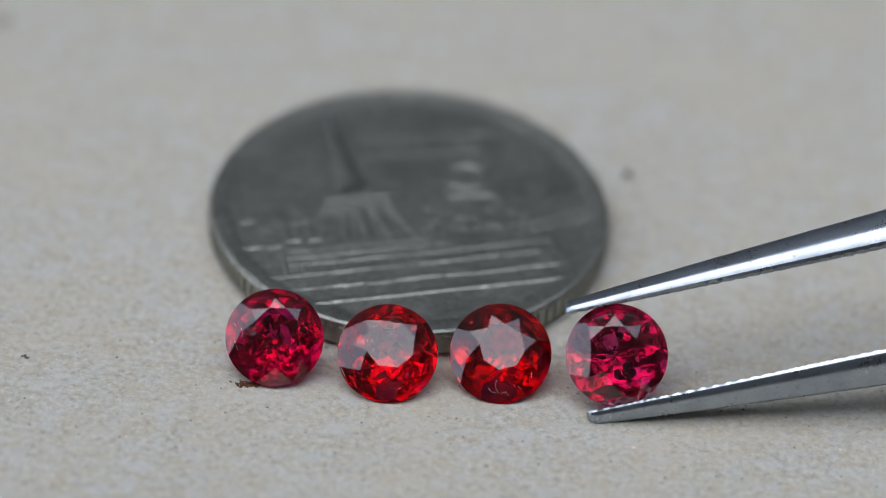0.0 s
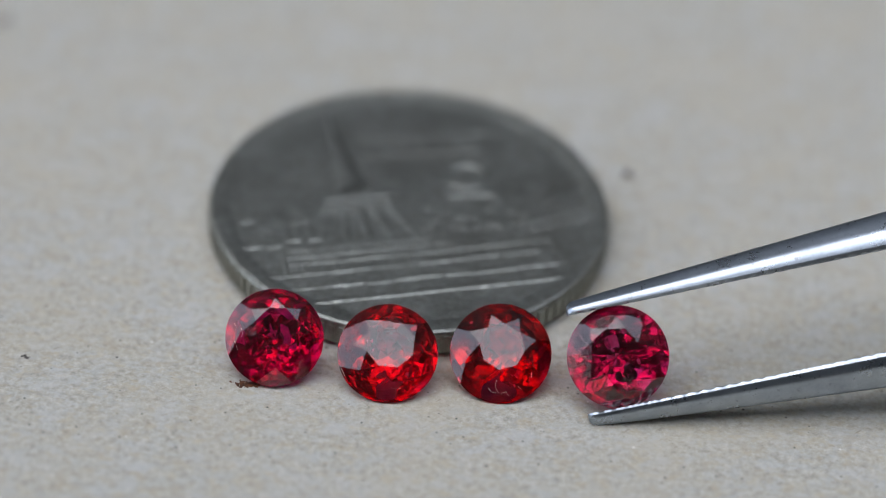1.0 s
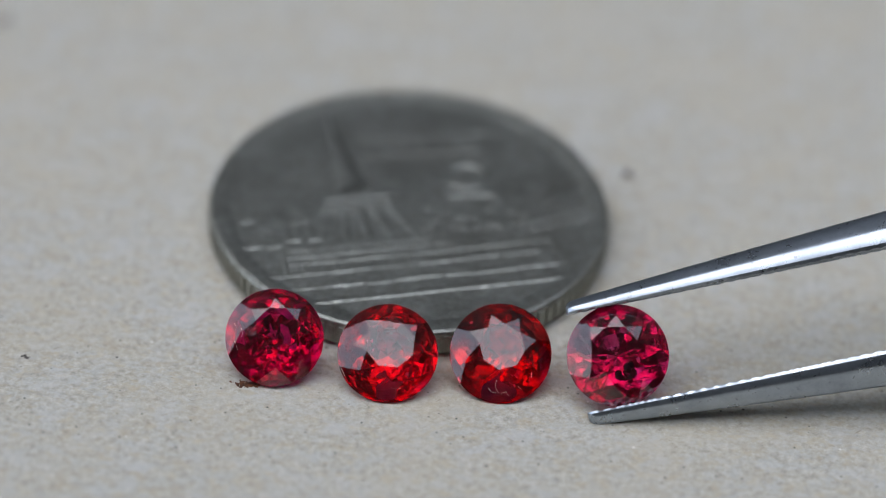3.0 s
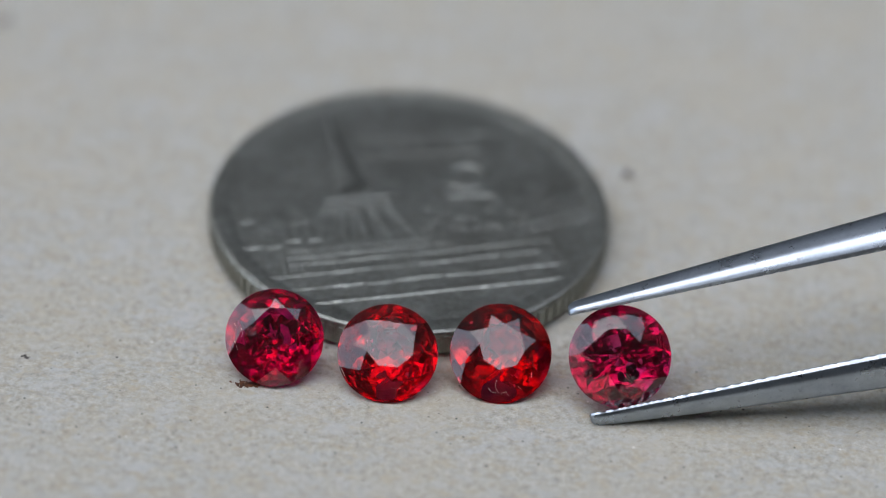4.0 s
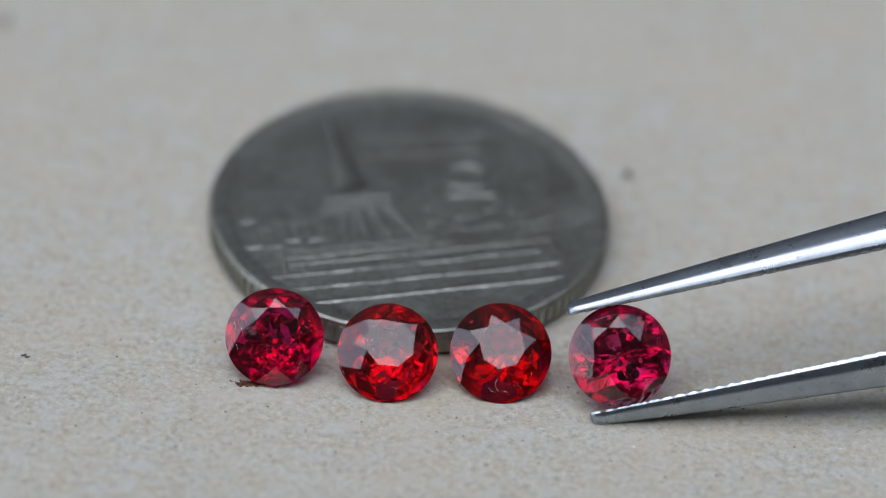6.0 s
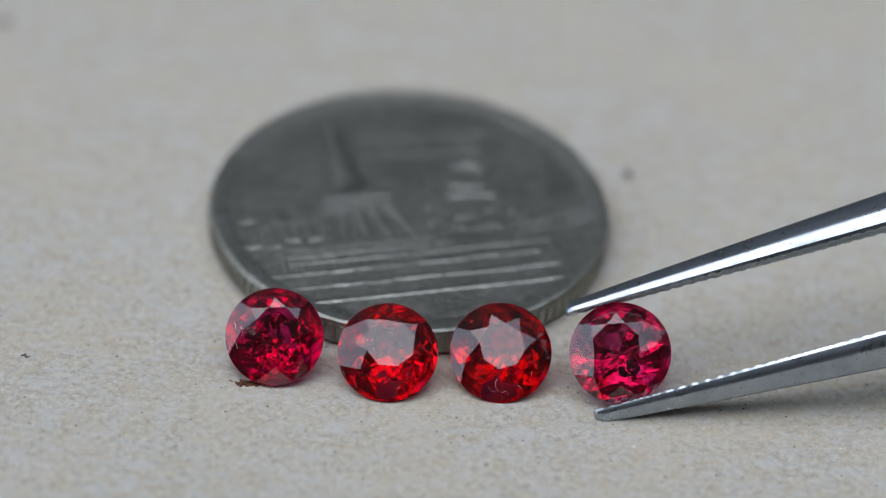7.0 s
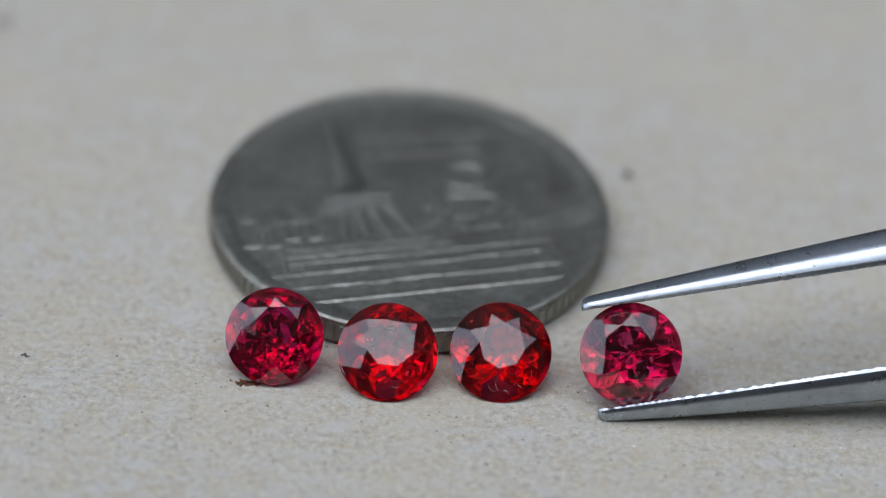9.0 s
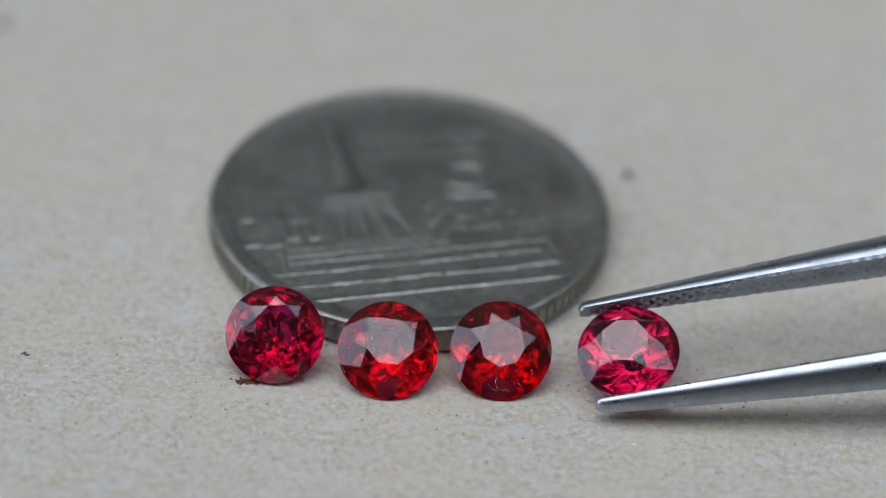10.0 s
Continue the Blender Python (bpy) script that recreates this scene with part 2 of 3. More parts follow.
# ---- the coin ----
def coin():
    thing = new("coin")
    thing.matrix_basis = pose(0, 0, 0, 0, 0, 15)
    tagged(thing, "worn grey nickel coin with a temple relief, lying on the cardboard", "coin")
    bm = bmesh.new()
    turned(bm, [(0, 0), (9.4, 0), (9.75, 0.08), (9.93, 0.25), (9.93, 1.36), (9.88, 1.46), (9.7, 1.5), (9.3, 1.475),
                (8.85, 1.425), (0, 1.425)], 160)
    part("disc", bm, COIN, thing, smooth=False)
    bm = bmesh.new()
    for k in range(110):
        a = 2 * math.pi * k / 110
        m = Matrix.Rotation(a, 4, "Z")
        b0 = len(bm.verts)
        block(bm, 9.88, 10.0, -0.17, 0.17, 0.3, 1.24)
        bm.verts.ensure_lookup_table()
        for v in bm.verts[b0:]:
            v.co = m @ v.co
    part("reeded_edge", bm, COIN, thing, "fine milled ridges round the edge")
    Z0 = 1.415

    def strip(name, pts, width, tall=1.0):
        b = bmesh.new()
        ribbon(b, pts, width, Z0, Z0 + min(0.15, 0.22 * width) * tall * 0.33 + 0.014)
        part(name, b, COIN, thing)

    line = lambda x0, y0, x1, y1, k=6: [(x0 + (x1 - x0) * i / k, y0 + (y1 - y0) * i / k) for i in range(k + 1)]
    # terraces under the temple: long mouldings, some broken into short lengths
    rnd = random.Random(12)
    strip("terrace_line", line(-6.1, -6.63, 6.4, -6.6, 10), 0.48)
    for y, x0, x1, w in ((-5.48, -7.1, 6.3, 0.44), (-4.4, -8.1, 5.6, 0.34), (-3.62, -6.8, 6.2, 0.24), (-3.05, -6.9, 1.4, 0.22), (-2.55, -6.9, 0.6, 0.2)):
        x = x0
        while x < x1 - 0.5:
            e = min(x1, x + rnd.uniform(1.0, 3.0))
            strip("terrace_line", line(x, y + rnd.uniform(-0.06, 0.06), e, y + rnd.uniform(-0.06, 0.06), 4), w * rnd.uniform(0.75, 1.15), rnd.uniform(0.6, 1.1))
            x = e + rnd.uniform(0.03, 0.2)
    strip("terrace_line", line(-6.98, -2.6, -7.05, -4.4, 3), 0.3)
    strip("terrace_line", line(6.2, -3.4, 6.5, -4.8, 3), 0.26, 0.6)
    for k in range(9):
        x = -6.0 + 1.3 * k + rnd.uniform(-0.2, 0.2)
        strip("baluster", line(x, -4.2, x + 0.02, -3.7, 2), 0.22, 0.7)
    # low sheds and steps beside the terraces
    for x0, x1, y, w in ((-8.9, -7.9, -1.95, 0.3), (-7.7, -6.9, -2.1, 0.26), (-6.6, -5.9, -1.7, 0.34), (-5.5, -4.7, -1.75, 0.42), (-8.6, -7.9, 0.1, 0.22)):
        strip("step", line(x0, y, x1, y + 0.05, 3), w, 1.1)
    # the slender spire on its stepped base
    b = bmesh.new()
    ax = -2.55
    prof = [(0.1, 8.4), (0.16, 7.4), (0.26, 6.4), (0.38, 5.3), (0.5, 4.4), (0.64, 3.5), (0.78, 2.7), (0.92, 1.95)]
    rings = []
    for r, y in prof:
        up = min(1, r + 0.45)
        rings.append([b.verts.new((ax + r * f, y, Z0 + up * t)) for f, t in ((-1, 0), (-0.6, 0.1), (0, 0.17), (0.6, 0.1), (1, 0))])
    for p, q in zip(rings, rings[1:]):
        for k in range(4):
            b.faces.new((p[k], p[k + 1], q[k + 1], q[k]))
    part("spire", b, COIN, thing, smooth=True)
    for k in range(7):
        y, r = 6.9 - 0.75 * k, 0.2 + 0.105 * k
        strip("spire_ring", line(ax - r, y, ax + r, y, 4), 0.3, 0.4)
    for y, x0, x1, h in ((1.35, -4.0, -0.8, 0.42), (0.75, -4.4, -0.75, 0.3), (0.2, -4.5, -0.6, 0.26)):
        strip("spire_base", line(x0, y, x1, y - 0.1), h, 0.7)
    for x0, x1 in ((-4.1, -4.9), (-0.9, -0.2), (-3.3, -3.6), (-1.8, -1.4), (-2.5, -2.5)):
        strip("spire_base", line(x0, 0.1, x1, -1.9), 0.5, 0.7)
    # halls: pointed gables over rows of columns
    for x, y, w, h in ((-5.9, -1.5, 1.3, 2.6), (-7.6, -1.6, 0.9, 1.5), (0.4, -2.4, 1.1, 1.5), (1.9, -2.6, 1.2, 1.0), (3.6, -2.7, 1.5, 1.0), (5.3, -2.7, 1.2, 1.3), (7.6, -3.0, 0.9, 1.3)):
        strip("temple_gable", [(x - w / 2, y + h * 0.5), (x - w * 0.25, y + h * 0.72), (x, y + h), (x + w * 0.25, y + h * 0.72), (x + w / 2, y + h * 0.5)], 0.32, 0.5)
        strip("temple_eave", line(x - w * 0.55, y + h * 0.46, x + w * 0.55, y + h * 0.46, 3), 0.24, 0.5)
        for s in (-0.45, 0.0, 0.45):
            strip("temple_column", line(x + s * w, y, x + s * w, y + h * 0.42, 2), 0.24, 0.8)
    for x0, y0, x1, y1, w in ((5.3, -2.2, 9.1, -1.3, 0.5), (5.7, -1.3, 7.7, -0.2, 0.34), (6.2, -1.7, 9.2, -0.6, 0.3), (5.5, -2.7, 8.6, -2.2, 0.3)):
        strip("temple_roof", line(x0, y0, x1, y1), w, 0.6)
    # the numeral, a coiled stroke with a foot
    pts = [(3.4 + 1.0 * math.cos(radians(-150 + 10 * k)), 2.15 + 0.95 * math.sin(radians(-150 + 10 * k))) for k in range(34)]
    strip("numeral", pts, 0.44, 1.1)
    strip("numeral", line(2.1, 0.72, 4.4, 0.45), 0.5, 1.0)
    # worn lettering, too soft to read
    for k in range(10):
        x = -1.1 + 0.74 * k
        y = 6.0 - 0.006 * (x + 1.2) ** 2 * 1.6
        strip("letter_bar", [(x - 0.26, y - 0.1), (x, y), (x + 0.26, y - 0.05)], 0.62, 0.6)
        if k < 8:
            strip("letter_bar", [(x - 0.3, y - 1.5), (x, y - 1.55), (x + 0.22, y - 1.6)], 0.5, 0.6)
    for x, y, wide, tall in ((0.88, 0.0, 0.36, 0.9), (1.05, -1.15, 0.5, 0.5), (1.75, -0.5, 0.3, 0.8), (2.5, -1.15, 1.1, 0.42), (3.8, -0.75, 0.5, 0.6), (4.5, -0.15, 0.4, 0.5), (4.9, -1.1, 0.5, 0.45)):
        strip("letter_bar", line(x - wide / 2, y, x + wide / 2, y - 0.04, 2), tall * 0.8, 0.6)
    return thing


coin()


# ---- rubies ----
def brilliant(R, table, crown, depth, girdle, star=0.5, shift=(0, 0), steps=5, seed=1):
    """A hand-cut round stone in millimetres, table up: brilliant crown, scalloped girdle, an uneven stepped pavilion."""
    rnd = random.Random(seed)
    bm = bmesh.new()
    rt, c2 = R * table, math.cos(radians(22.5))
    top, g1, g0 = girdle / 2 + crown, girdle / 2, -girdle / 2
    at = lambda r, k, z: Vector((r * math.cos(radians(22.5 * k)), r * math.sin(radians(22.5 * k)), z))
    slope = (top - g1) / (rt - R)
    rs = rt * c2 + star * (R - rt * c2)
    off = Vector((*shift, 0))
    T = [at(rt * rnd.uniform(0.97, 1.03), 2 * k + rnd.uniform(-0.06, 0.06), top) + off for k in range(8)]
    S = [at(rs, 2 * k + 1 + rnd.uniform(-0.06, 0.06), g1 + (rs * c2 - R) * slope) + off * 0.5 for k in range(8)]
    G = [at(R, k, g1) for k in range(16)]
    for k in range(8):
        nrm = (S[k] - T[k]).cross(S[k - 1] - T[k])
        q = G[2 * k]
        q.z = max(g0 + 0.02, T[k].z - (nrm.x * (q.x - T[k].x) + nrm.y * (q.y - T[k].y)) / nrm.z)
    cul = Vector((0, 0, g0 - depth))

    def arc(a, b, apex, k, sub=5):
        nrm = (a - apex).cross(b - apex)
        res = []
        for j in range(sub + 1):
            q = at(R, k + j / sub, 0)
            q.z = apex.z - (nrm.x * (q.x - apex.x) + nrm.y * (q.y - apex.y)) / nrm.z
            res.append(q)
        return res

    vert = {}

    def V(p):
        key = (round(p.x, 5), round(p.y, 5), round(p.z, 5))
        if key not in vert:
            vert[key] = bm.verts.new(p)
        return vert[key]

    face = lambda pts: bm.faces.new([V(p) for p in pts])
    face(T)
    for k in range(8):
        n = (k + 1) % 8
        face([T[k], T[n], S[k]])
        face([T[k], S[k], G[2 * k], S[k - 1]])
        for a in (2 * k, 2 * k + 1):
            b = (a + 1) % 16
            up = arc(G[a], G[b], S[k], a)
            dn = [at(R, a + j / 5, g0) for j in range(6)]
            face([S[k], *up])
            for j in range(5):
                face([dn[j], dn[j + 1], up[j + 1], up[j]])
    # stepped pavilion: rings of 16 facets, each ring a little off
    ring = [[at(R, k + j / 5, g0) for j in range(6)] for k in range(16)]
    last = [at(R, k, g0) for k in range(16)]
    for level, (f, bulge) in enumerate(((0.84, 0.05), (0.67, 0.09), (0.5, 0.11), (0.34, 0.09), (0.18, 0.05)) if steps == 5 else ((0.76, 0.07), (0.46, 0.10), (0.2, 0.05))):
        row = []
        for k in range(16):
            q = at(R * f * rnd.uniform(0.93, 1.07), k + (0.5 if level % 2 == 0 else 0.0) + rnd.uniform(-0.2, 0.2), 0)
            q.z = g0 - depth * (1 - f + bulge * rnd.uniform(0.3, 1.6))
            row.append(q)
        for k in range(16):
            n = (k + 1) % 16
            if level == 0:
                face([row[k], *ring[k][::-1]])
                face([row[k], ring[n][0], row[n]])
            elif level % 2:
                face([last[k], last[n], row[n]])
                face([last[k], row[n], row[k]])
            else:
                face([last[k], last[n], row[k]])
                face([row[k], last[n], row[n]])
        last = row
    for k in range(16):
        face([last[k], last[(k + 1) % 16], cul])
    return bm


def scratch(bm, pts, r):
    """A fine square-section thread through the points."""
    rows = [[bm.verts.new(Vector(p) + Vector(d) * r) for d in ((1, 0, 0.3), (0, 1, 0.3), (-1, 0, 0.3), (0, -1, 0.3))] for p in pts]
    for a, b in zip(rows, rows[1:]):
        for k in range(4):
            bm.faces.new((a[k], a[(k + 1) % 4], b[(k + 1) % 4], b[k]))


def ruby(name, at, elev, azim, spin, cut, mat, label, flaws, seed, marks=()):
    """elev: the table's tilt above the horizon; azim: its turn to the side, 0 towards the viewer."""
    thing = new(name)
    thing.matrix_basis = pose(*(c * MM for c in at), 0, 0, azim) @ pose(0, 0, 0, 90 - elev, 0, 0) @ pose(0, 0, 0, 0, 0, spin)
    tagged(thing, label, "gemstone", "row of loose rubies")
    a = radians(-spin)
    dx, dy = cut.pop("shift", (0, 0))
    cut["shift"] = (dx * math.cos(a) - dy * math.sin(a), dx * math.sin(a) + dy * math.cos(a))
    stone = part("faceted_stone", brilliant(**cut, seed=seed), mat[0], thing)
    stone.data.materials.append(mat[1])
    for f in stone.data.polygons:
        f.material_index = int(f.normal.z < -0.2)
    rnd = random.Random(seed)
    R, table, crown = cut["R"], cut["table"], cut["crown"]
    for r, dots in marks:
        b = bmesh.new()
        pts = []
        for x, y in dots:
            d = math.hypot(x, y)
            z = 0.05 + crown * min(1.0, (R - d) / (R * (1 - table))) + 0.02
            pts.append((x * math.cos(a) - y * math.sin(a), x * math.sin(a) + y * math.cos(a), z))
        scratch(b, pts, r)
        part("scratch", b, FLECK, thing, "pale hairline scratch on the crown")
    for pos, size, m in flaws:
        b = bmesh.new()
        pos = (pos[0] * math.cos(a) - pos[1] * math.sin(a), pos[0] * math.sin(a) + pos[1] * math.cos(a), pos[2])
        for k in range(4):
            grain(b, [c + rnd.uniform(-1, 1) * size * 0.7 for c in pos], size * rnd.uniform(0.4, 0.9), 0.7, seed * 10 + k)
        part("inclusion", b, m, thing, "dark crystal inside the stone" if m == BLACK else "pale feathery flaw")
    return thing


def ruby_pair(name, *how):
    """Polished crown, and a less even pavilion of the same stone with glints and dark patches painted in."""
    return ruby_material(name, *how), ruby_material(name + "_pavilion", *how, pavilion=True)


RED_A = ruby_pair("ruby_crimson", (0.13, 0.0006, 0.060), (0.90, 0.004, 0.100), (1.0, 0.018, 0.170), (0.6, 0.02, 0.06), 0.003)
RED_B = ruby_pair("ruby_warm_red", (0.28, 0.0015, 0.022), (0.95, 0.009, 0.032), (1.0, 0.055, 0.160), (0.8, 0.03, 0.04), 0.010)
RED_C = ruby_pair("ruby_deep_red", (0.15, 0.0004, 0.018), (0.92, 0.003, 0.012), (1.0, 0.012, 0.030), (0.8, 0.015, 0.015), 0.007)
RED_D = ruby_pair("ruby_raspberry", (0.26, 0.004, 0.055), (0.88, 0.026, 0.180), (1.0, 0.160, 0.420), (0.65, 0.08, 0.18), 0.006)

ruby("ruby", (-5.93, -11.23, 1.78), 46, 0, 26, dict(R=2.345, table=0.46, crown=0.70, depth=2.0, girdle=0.09, shift=(0.12, 0.32)), RED_A,
     "crimson round-cut ruby standing tilted before the coin", [((0.85, 1.2, 0.2), 0.06, FLECK), ((-0.1, -0.5, -0.6), 0.12, BLACK), ((-1.7, 0.1, 0.1), 0.07, BLACK)], 1,
     [(0.004, [(-1.95, 0.55), (-1.85, 0.35), (-1.9, 0.2)]), (0.004, [(-1.6, 0.3), (-1.5, 0.05), (-1.55, -0.1)]),
      (0.003, [(-1.9, -0.3), (-1.78, -0.5), (-1.7, -0.75)])])
ruby("ruby", (-0.5, -11.60, 1.57), 51, 0, 20, dict(R=2.395, table=0.49, crown=0.70, depth=1.84, girdle=0.09, shift=(0.12, 0.3)), RED_B,
     "warm red round-cut ruby with a pale reflecting table", [((-0.8, 0.5, -0.3), 0.08, FLECK), ((-0.7, 0.1, -0.4), 0.06, FLECK), ((0.9, -0.9, -0.2), 0.08, FLECK)], 2,
     [(0.004, [(-2.2, -0.8), (-2.1, -1.0), (-1.95, -1.25)]), (0.003, [(0.3, -1.75), (0.5, -1.78), (0.75, -1.72)])])
ruby("ruby", (4.87, -11.07, 1.57), 51, 0, 41, dict(R=2.43, table=0.46, crown=0.70, depth=1.86, girdle=0.09, shift=(0.04, 0.2)), RED_C,
     "deep red round-cut ruby leaning against the coin", [((-1.45, 1.35, 0.1), 0.09, FLECK), ((0.7, -1.5, 0.0), 0.06, FLECK), ((1.3, -1.2, -0.2), 0.07, BLACK)], 3,
     [(0.004, [(-0.1, -1.4), (-0.18, -1.6), (-0.12, -1.8), (0.0, -1.95)]), (0.004, [(-0.5, -1.75), (-0.35, -1.95), (-0.1, -2.0)]),
      (0.004, [(0.15, -2.0), (0.35, -1.9), (0.5, -2.05)]), (0.004, [(0.9, -1.6), (1.1, -1.75)]), (0.004, [(1.5, -0.9), (1.55, -1.15)])])
held_ruby = ruby("ruby", (0, 0, 0), 0, 0, 0, dict(R=2.43, table=0.48, crown=0.72, depth=2.0, girdle=0.09, shift=(-0.05, 0.28), steps=3), RED_D,
                 "raspberry pink ruby gripped in the tweezers", [((-0.15, -0.80, 0.32), 0.30, BLACK), ((0.22, -0.78, 0.32), 0.30, BLACK), ((0.1, -1.12, 0.25), 0.26, BLACK), ((0.05, -0.85, 0.62), 0.09, RUST),
                                                               ((1.05, -1.25, 0.2), 0.10, BLACK), ((0.55, -0.2, 0.5), 0.07, BLACK), ((-0.72, 0.25, 0.45), 0.16, BLACK),
                                                               ((-0.15, 0.35, 0.45), 0.10, FLECK), ((-0.05, 0.1, 0.45), 0.08, FLECK), ((0.75, -0.55, 0.42), 0.09, FLECK)], 4)


# ---- tweezers ----
def arm_mesh(side):
    """One arm, tip at x = 0: flat knurled jaw inside, leaning flanks, rounded back. side: 1 above, -1 below."""
    bm = bmesh.new()
    xs = [0.0, 0.03, 0.09, 0.18, 0.3] + [0.42 + 0.062 * k for k in range(430)]
    x = xs[-1]
    while x < 118:
        x += 1.6
        xs.append(x)
    rings = []
    # leaning flank, a soft ridge, then the arched back
    half = [(1.0, 0.10), (0.985, 0.22), (0.945, 0.34), (0.885, 0.44), (0.82, 0.505), (0.70, 0.59), (0.50, 0.735), (0.30, 0.86), (0.12, 0.955)]
    outer = half + [(0.0, 1.0)] + [(-y, z) for y, z in half[::-1]]
    NI, NO = 23, len(outer)
    for x in xs:
        s = max(0.0, min(1.0, x / 17.0))
        w = 0.85 + 1.45 * s ** 0.8
        h = 0.56 + 1.25 * s ** 0.9
        if x > 17:
            w += min(1.0, (x - 17) / 40) * 3.2
            h -= min(1.0, (x - 17) / 30) * 0.4
        end = math.sqrt(max(0.0, 1 - (1 - min(1.0, x / 0.42)) ** 2))
        w, h = w * (0.35 + 0.65 * end), h * (0.45 + 0.55 * end)
        gap = 2.41
        if x > 17:
            u = (x - 17) / 101
            gap += 4.0 * math.sin(math.pi * min(1.0, u * 1.15)) * u ** 0.4 if u < 0.87 else 0
            gap = gap * (1 - u ** 3) + 0.02 * u
        ring = []
        jaw = 1.0 if 0.5 < x < 27 else 0.0
        for k in range(NI):
            y = (-0.5 + k / (NI - 1)) * (w - 0.12 * end)
            p, q = (x + y * 0.9) / 0.62, (x - y * 0.9) / 0.62
            tri = max(abs(2 * (p - math.floor(p)) - 1), abs(2 * (q - math.floor(q)) - 1))
            ring.append((x, y, side * (gap - 0.04 + jaw * (0.2 - 0.31 * abs(y / w)) * (1 - tri ** 2))))
        for y, z in outer:
            ring.append((x, w / 2 * y, side * (gap + h * z)))
        rings.append([bm.verts.new(c) for c in ring])
    n = NI + NO
    for a, b in zip(rings, rings[1:]):
        for k in range(n):
            j = (k + 1) % n
            bm.faces.new((a[k], a[j], b[j], b[k])).smooth = True
        for k in (0, NI - 1, NI, n - 1):
            bm.edges.get((a[k], b[k])).smooth = False
    bm.faces.new(rings[0]), bm.faces.new(rings[-1][::-1])
    return bm


def tweezers():
    thing = new("tweezers")
    tagged(thing, "stainless steel gem tweezers with knurled jaws gripping a ruby", "tweezers")
    for side in (1, -1):
        ob = part("arm", arm_mesh(side), STEEL, thing, smooth=None)
        ob.location.x = -1.97 * MM
    b = bmesh.new()
    block(b, 114, 122, -2.6, 2.6, -1.6, 1.6, 0.5)
    part("joint", b, STEEL, thing, smooth=False)
    return thing


held_tweezers = tweezers()


# ---- grains and stains on the sheet ----
def crumbs(name, at, spread, count, size, mat, label, seed):
    bm = bmesh.new()
    rnd = random.Random(seed)
    for k in range(count):
        s = size * rnd.uniform(0.4, 1.2)
        grain(bm, (rnd.gauss(0, spread[0]), rnd.gauss(0, spread[1]), s * 0.2), s, 0.35, seed * 100 + k)
    ob = new(name, finish(bm, name, mat))
    ob.location = Vector((*at, 0)) * MM
    tagged(ob, label, "dirt")


crumbs("rust_stain", (-7.0, -12.68), (0.36, 0.10), 260, 0.055, RUST, "rust-brown crumbs on the cardboard beside a ruby", 5)
crumbs("dirt_speck", (-17.78, -11.74), (0.13, 0.05), 5, 0.10, GRIME, "dark speck of dirt on the cardboard", 6)
crumbs("dirt_speck", (-22.27, 15.79), (0.25, 0.35), 6, 0.3, GRIME, "dark speck of dirt on the cardboard", 7)
crumbs("dirt_speck", (11.0, 5.56), (0.15, 0.15), 4, 0.22, GRIME, "dark speck of dirt on the cardboard", 8)


def held(x, y, z, lean, rock):
    """The grip's pose: its middle in millimetres, the lean of the arms and the rock round them in degrees."""
    return pose(x * MM, y * MM, z * MM, 50) @ pose(0, 0, 0, 0, 0, 3.7) @ pose(0, 0, 0, -90) @ pose(0, 0, 0, 0, -lean, 0) @ pose(0, 0, 0, -rock)


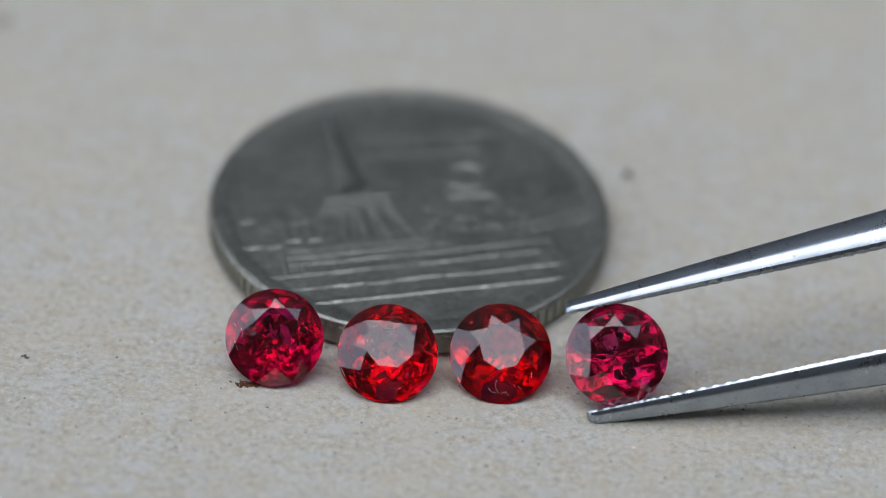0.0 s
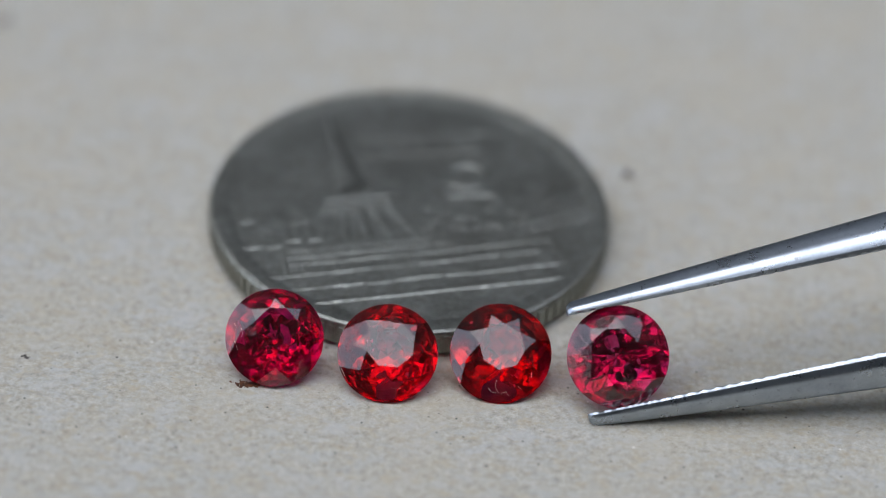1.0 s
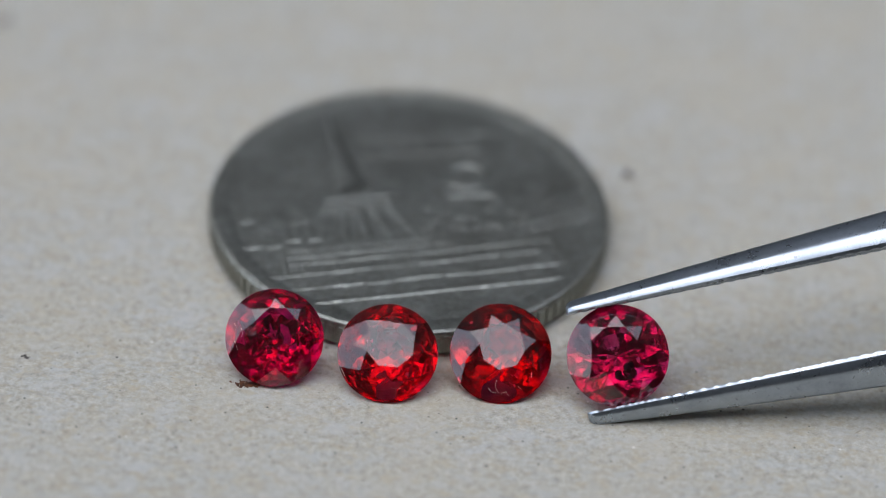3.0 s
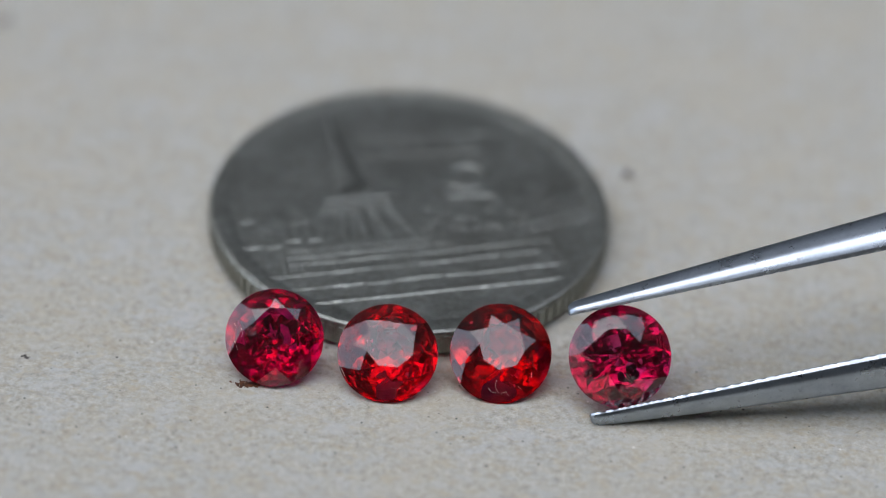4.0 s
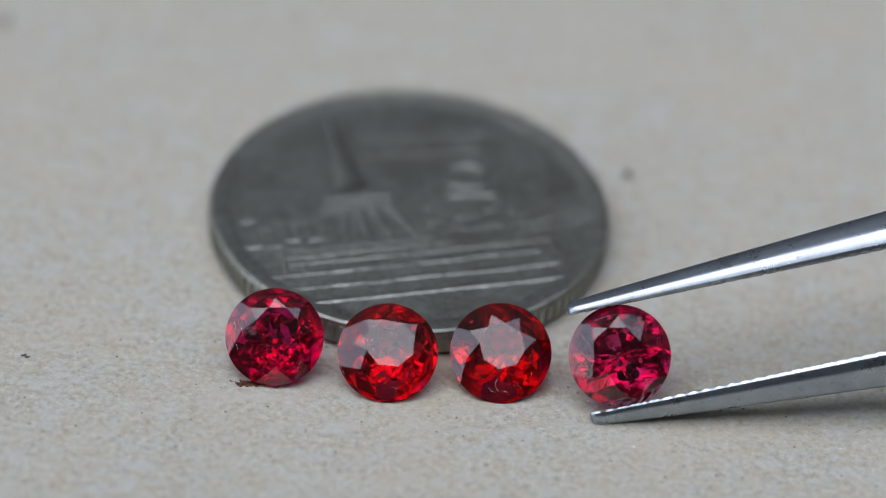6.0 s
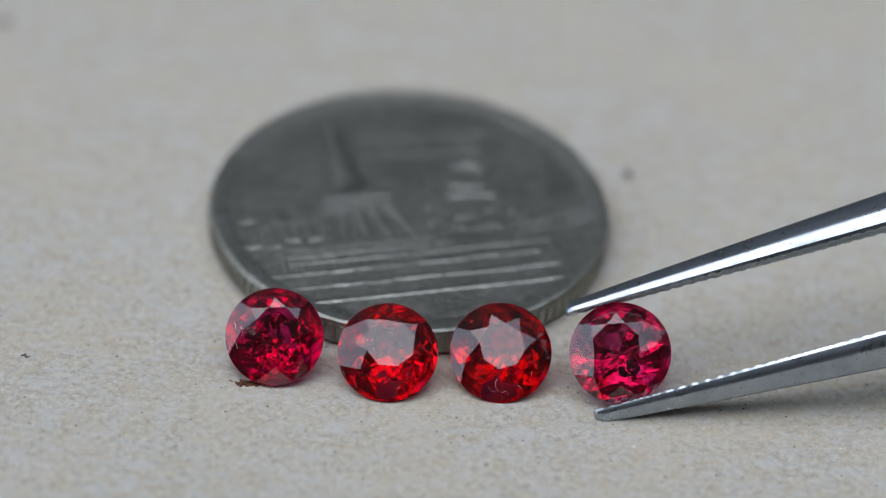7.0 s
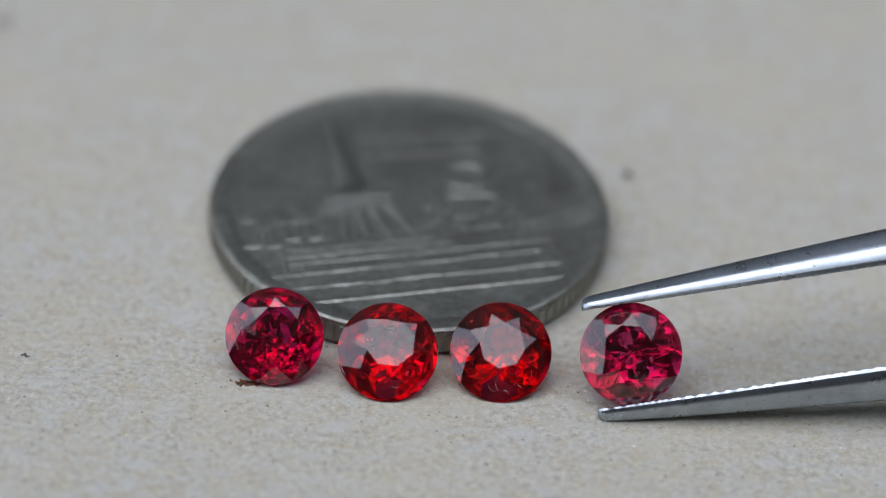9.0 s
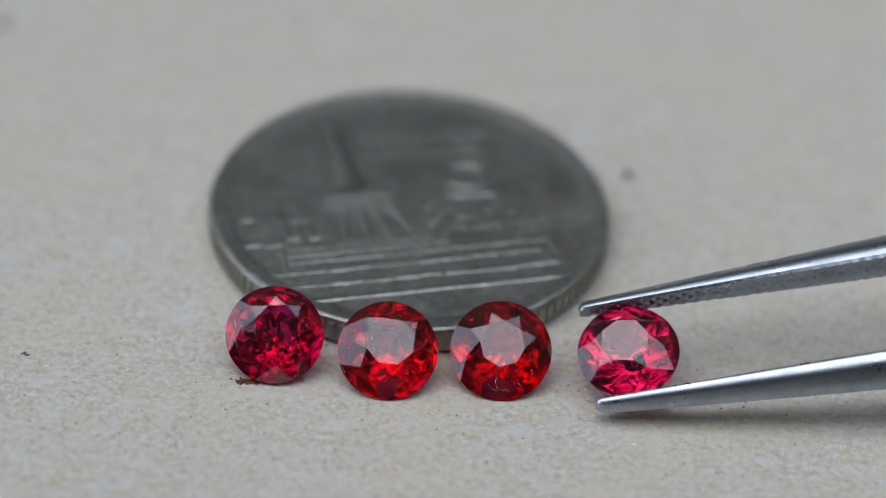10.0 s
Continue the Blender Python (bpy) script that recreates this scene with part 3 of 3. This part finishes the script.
def motions():
    rows = [
        (0.0, held(10.36, -11.61, 2.39, 11.9, 4.0)),
        (0.2, held(10.34, -11.62, 2.39, 11.4, 4.0)),
        (0.4, held(10.34, -11.44, 2.22, 11.0, 8.0)),
        (0.5, held(10.36, -11.43, 2.20, 11.1, 13.0)),
        (0.6, held(10.34, -11.40, 2.20, 11.2, 13.0)),
        (0.8, held(10.38, -11.61, 2.35, 11.4, 5.0)),
        (1.0, held(10.41, -11.86, 2.50, 11.8, 1.0)),
        (1.2, held(10.41, -11.86, 2.50, 11.3, 1.0)),
        (1.4, held(10.41, -11.68, 2.39, 10.8, 4.0)),
        (1.5, held(10.42, -11.55, 2.31, 10.6, 6.0)),
        (1.6, held(10.37, -11.43, 2.20, 11.0, 11.5)),
        (1.8, held(10.31, -11.46, 2.20, 11.5, 15.0)),
        (2.0, held(10.28, -11.45, 2.20, 11.6, 17.0)),
        (2.2, held(10.32, -11.43, 2.20, 11.6, 15.0)),
        (2.4, held(10.37, -11.55, 2.31, 11.7, 6.0)),
        (2.6, held(10.39, -11.63, 2.39, 11.8, 4.0)),
        (2.7, held(10.39, -11.64, 2.39, 11.8, 4.0)),
        (3.3, held(10.44, -11.72, 2.43, 11.8, 3.0)),
        (3.8, held(10.49, -11.85, 2.50, 11.8, 1.0)),
        (4.0, held(10.50, -11.89, 2.54, 11.7, 0.0)),
        (4.2, held(10.44, -11.54, 2.27, 11.6, 7.0)),
        (4.4, held(10.38, -11.44, 2.20, 11.6, 10.5)),
        (4.6, held(10.37, -11.43, 2.20, 11.5, 14.0)),
        (4.8, held(10.38, -11.40, 2.20, 11.2, 15.0)),
        (5.0, held(10.40, -11.44, 2.20, 10.7, 9.8)),
        (5.2, held(10.43, -11.56, 2.27, 10.9, 7.0)),
        (5.4, held(10.47, -11.83, 2.47, 11.2, 2.0)),
        (5.7, held(10.50, -11.98, 2.58, 11.4, -1.0)),
        (6.2, held(10.50, -11.58, 2.31, 12.4, 6.0)),
        (6.8, held(10.48, -11.35, 2.20, 13.8, 13.0)),
        (7.0, held(10.53, -11.30, 2.22, 15.1, 8.0)),
        (7.2, held(10.47, -11.61, 2.54, 18.3, 0.0)),
        (7.5, held(10.54, -11.69, 2.58, 18.4, -1.0)),
        (7.8, held(10.44, -11.28, 2.27, 18.5, 7.0)),
        (8.0, held(10.35, -11.21, 2.20, 18.5, 13.0)),
        (8.2, held(10.34, -11.18, 2.20, 18.9, 13.0)),
        (8.3, held(10.41, -11.17, 2.22, 18.8, 8.0)),
        (8.4, held(10.57, -11.19, 2.22, 16.4, 8.0)),
        (8.5, held(10.79, -11.24, 2.27, 13.8, 7.0)),
        (8.6, held(10.89, -11.38, 2.35, 11.8, 5.0)),
        (8.8, held(10.93, -11.71, 2.54, 9.3, 0.0)),
        (9.0, held(11.02, -11.70, 2.50, 8.6, 1.0)),
        (9.1, held(11.04, -11.31, 2.20, 8.5, 10.5)),
        (9.2, held(11.00, -11.29, 2.20, 8.7, 18.0)),
        (9.3, held(10.97, -11.30, 2.20, 8.5, 20.0)),
        (9.5, held(10.98, -11.28, 2.22, 8.8, 8.0)),
        (9.6, held(10.95, -11.45, 2.35, 8.3, 5.0)),
        (9.7, held(10.95, -11.31, 2.22, 8.1, 8.0)),
        (9.8, held(10.94, -11.29, 2.20, 8.1, 14.0)),
        (9.9, held(10.92, -11.30, 2.20, 8.3, 20.0)),
        (10.0, held(10.92, -11.30, 2.20, 8.7, 26.0)),
    ]
    walk(held_tweezers, rows)
    walk(held_ruby, [(t, m @ pose(0, 0, 0, 90) @ pose(0, 0, 0, 0, 0, 10.5)) for t, m in rows])


motions()
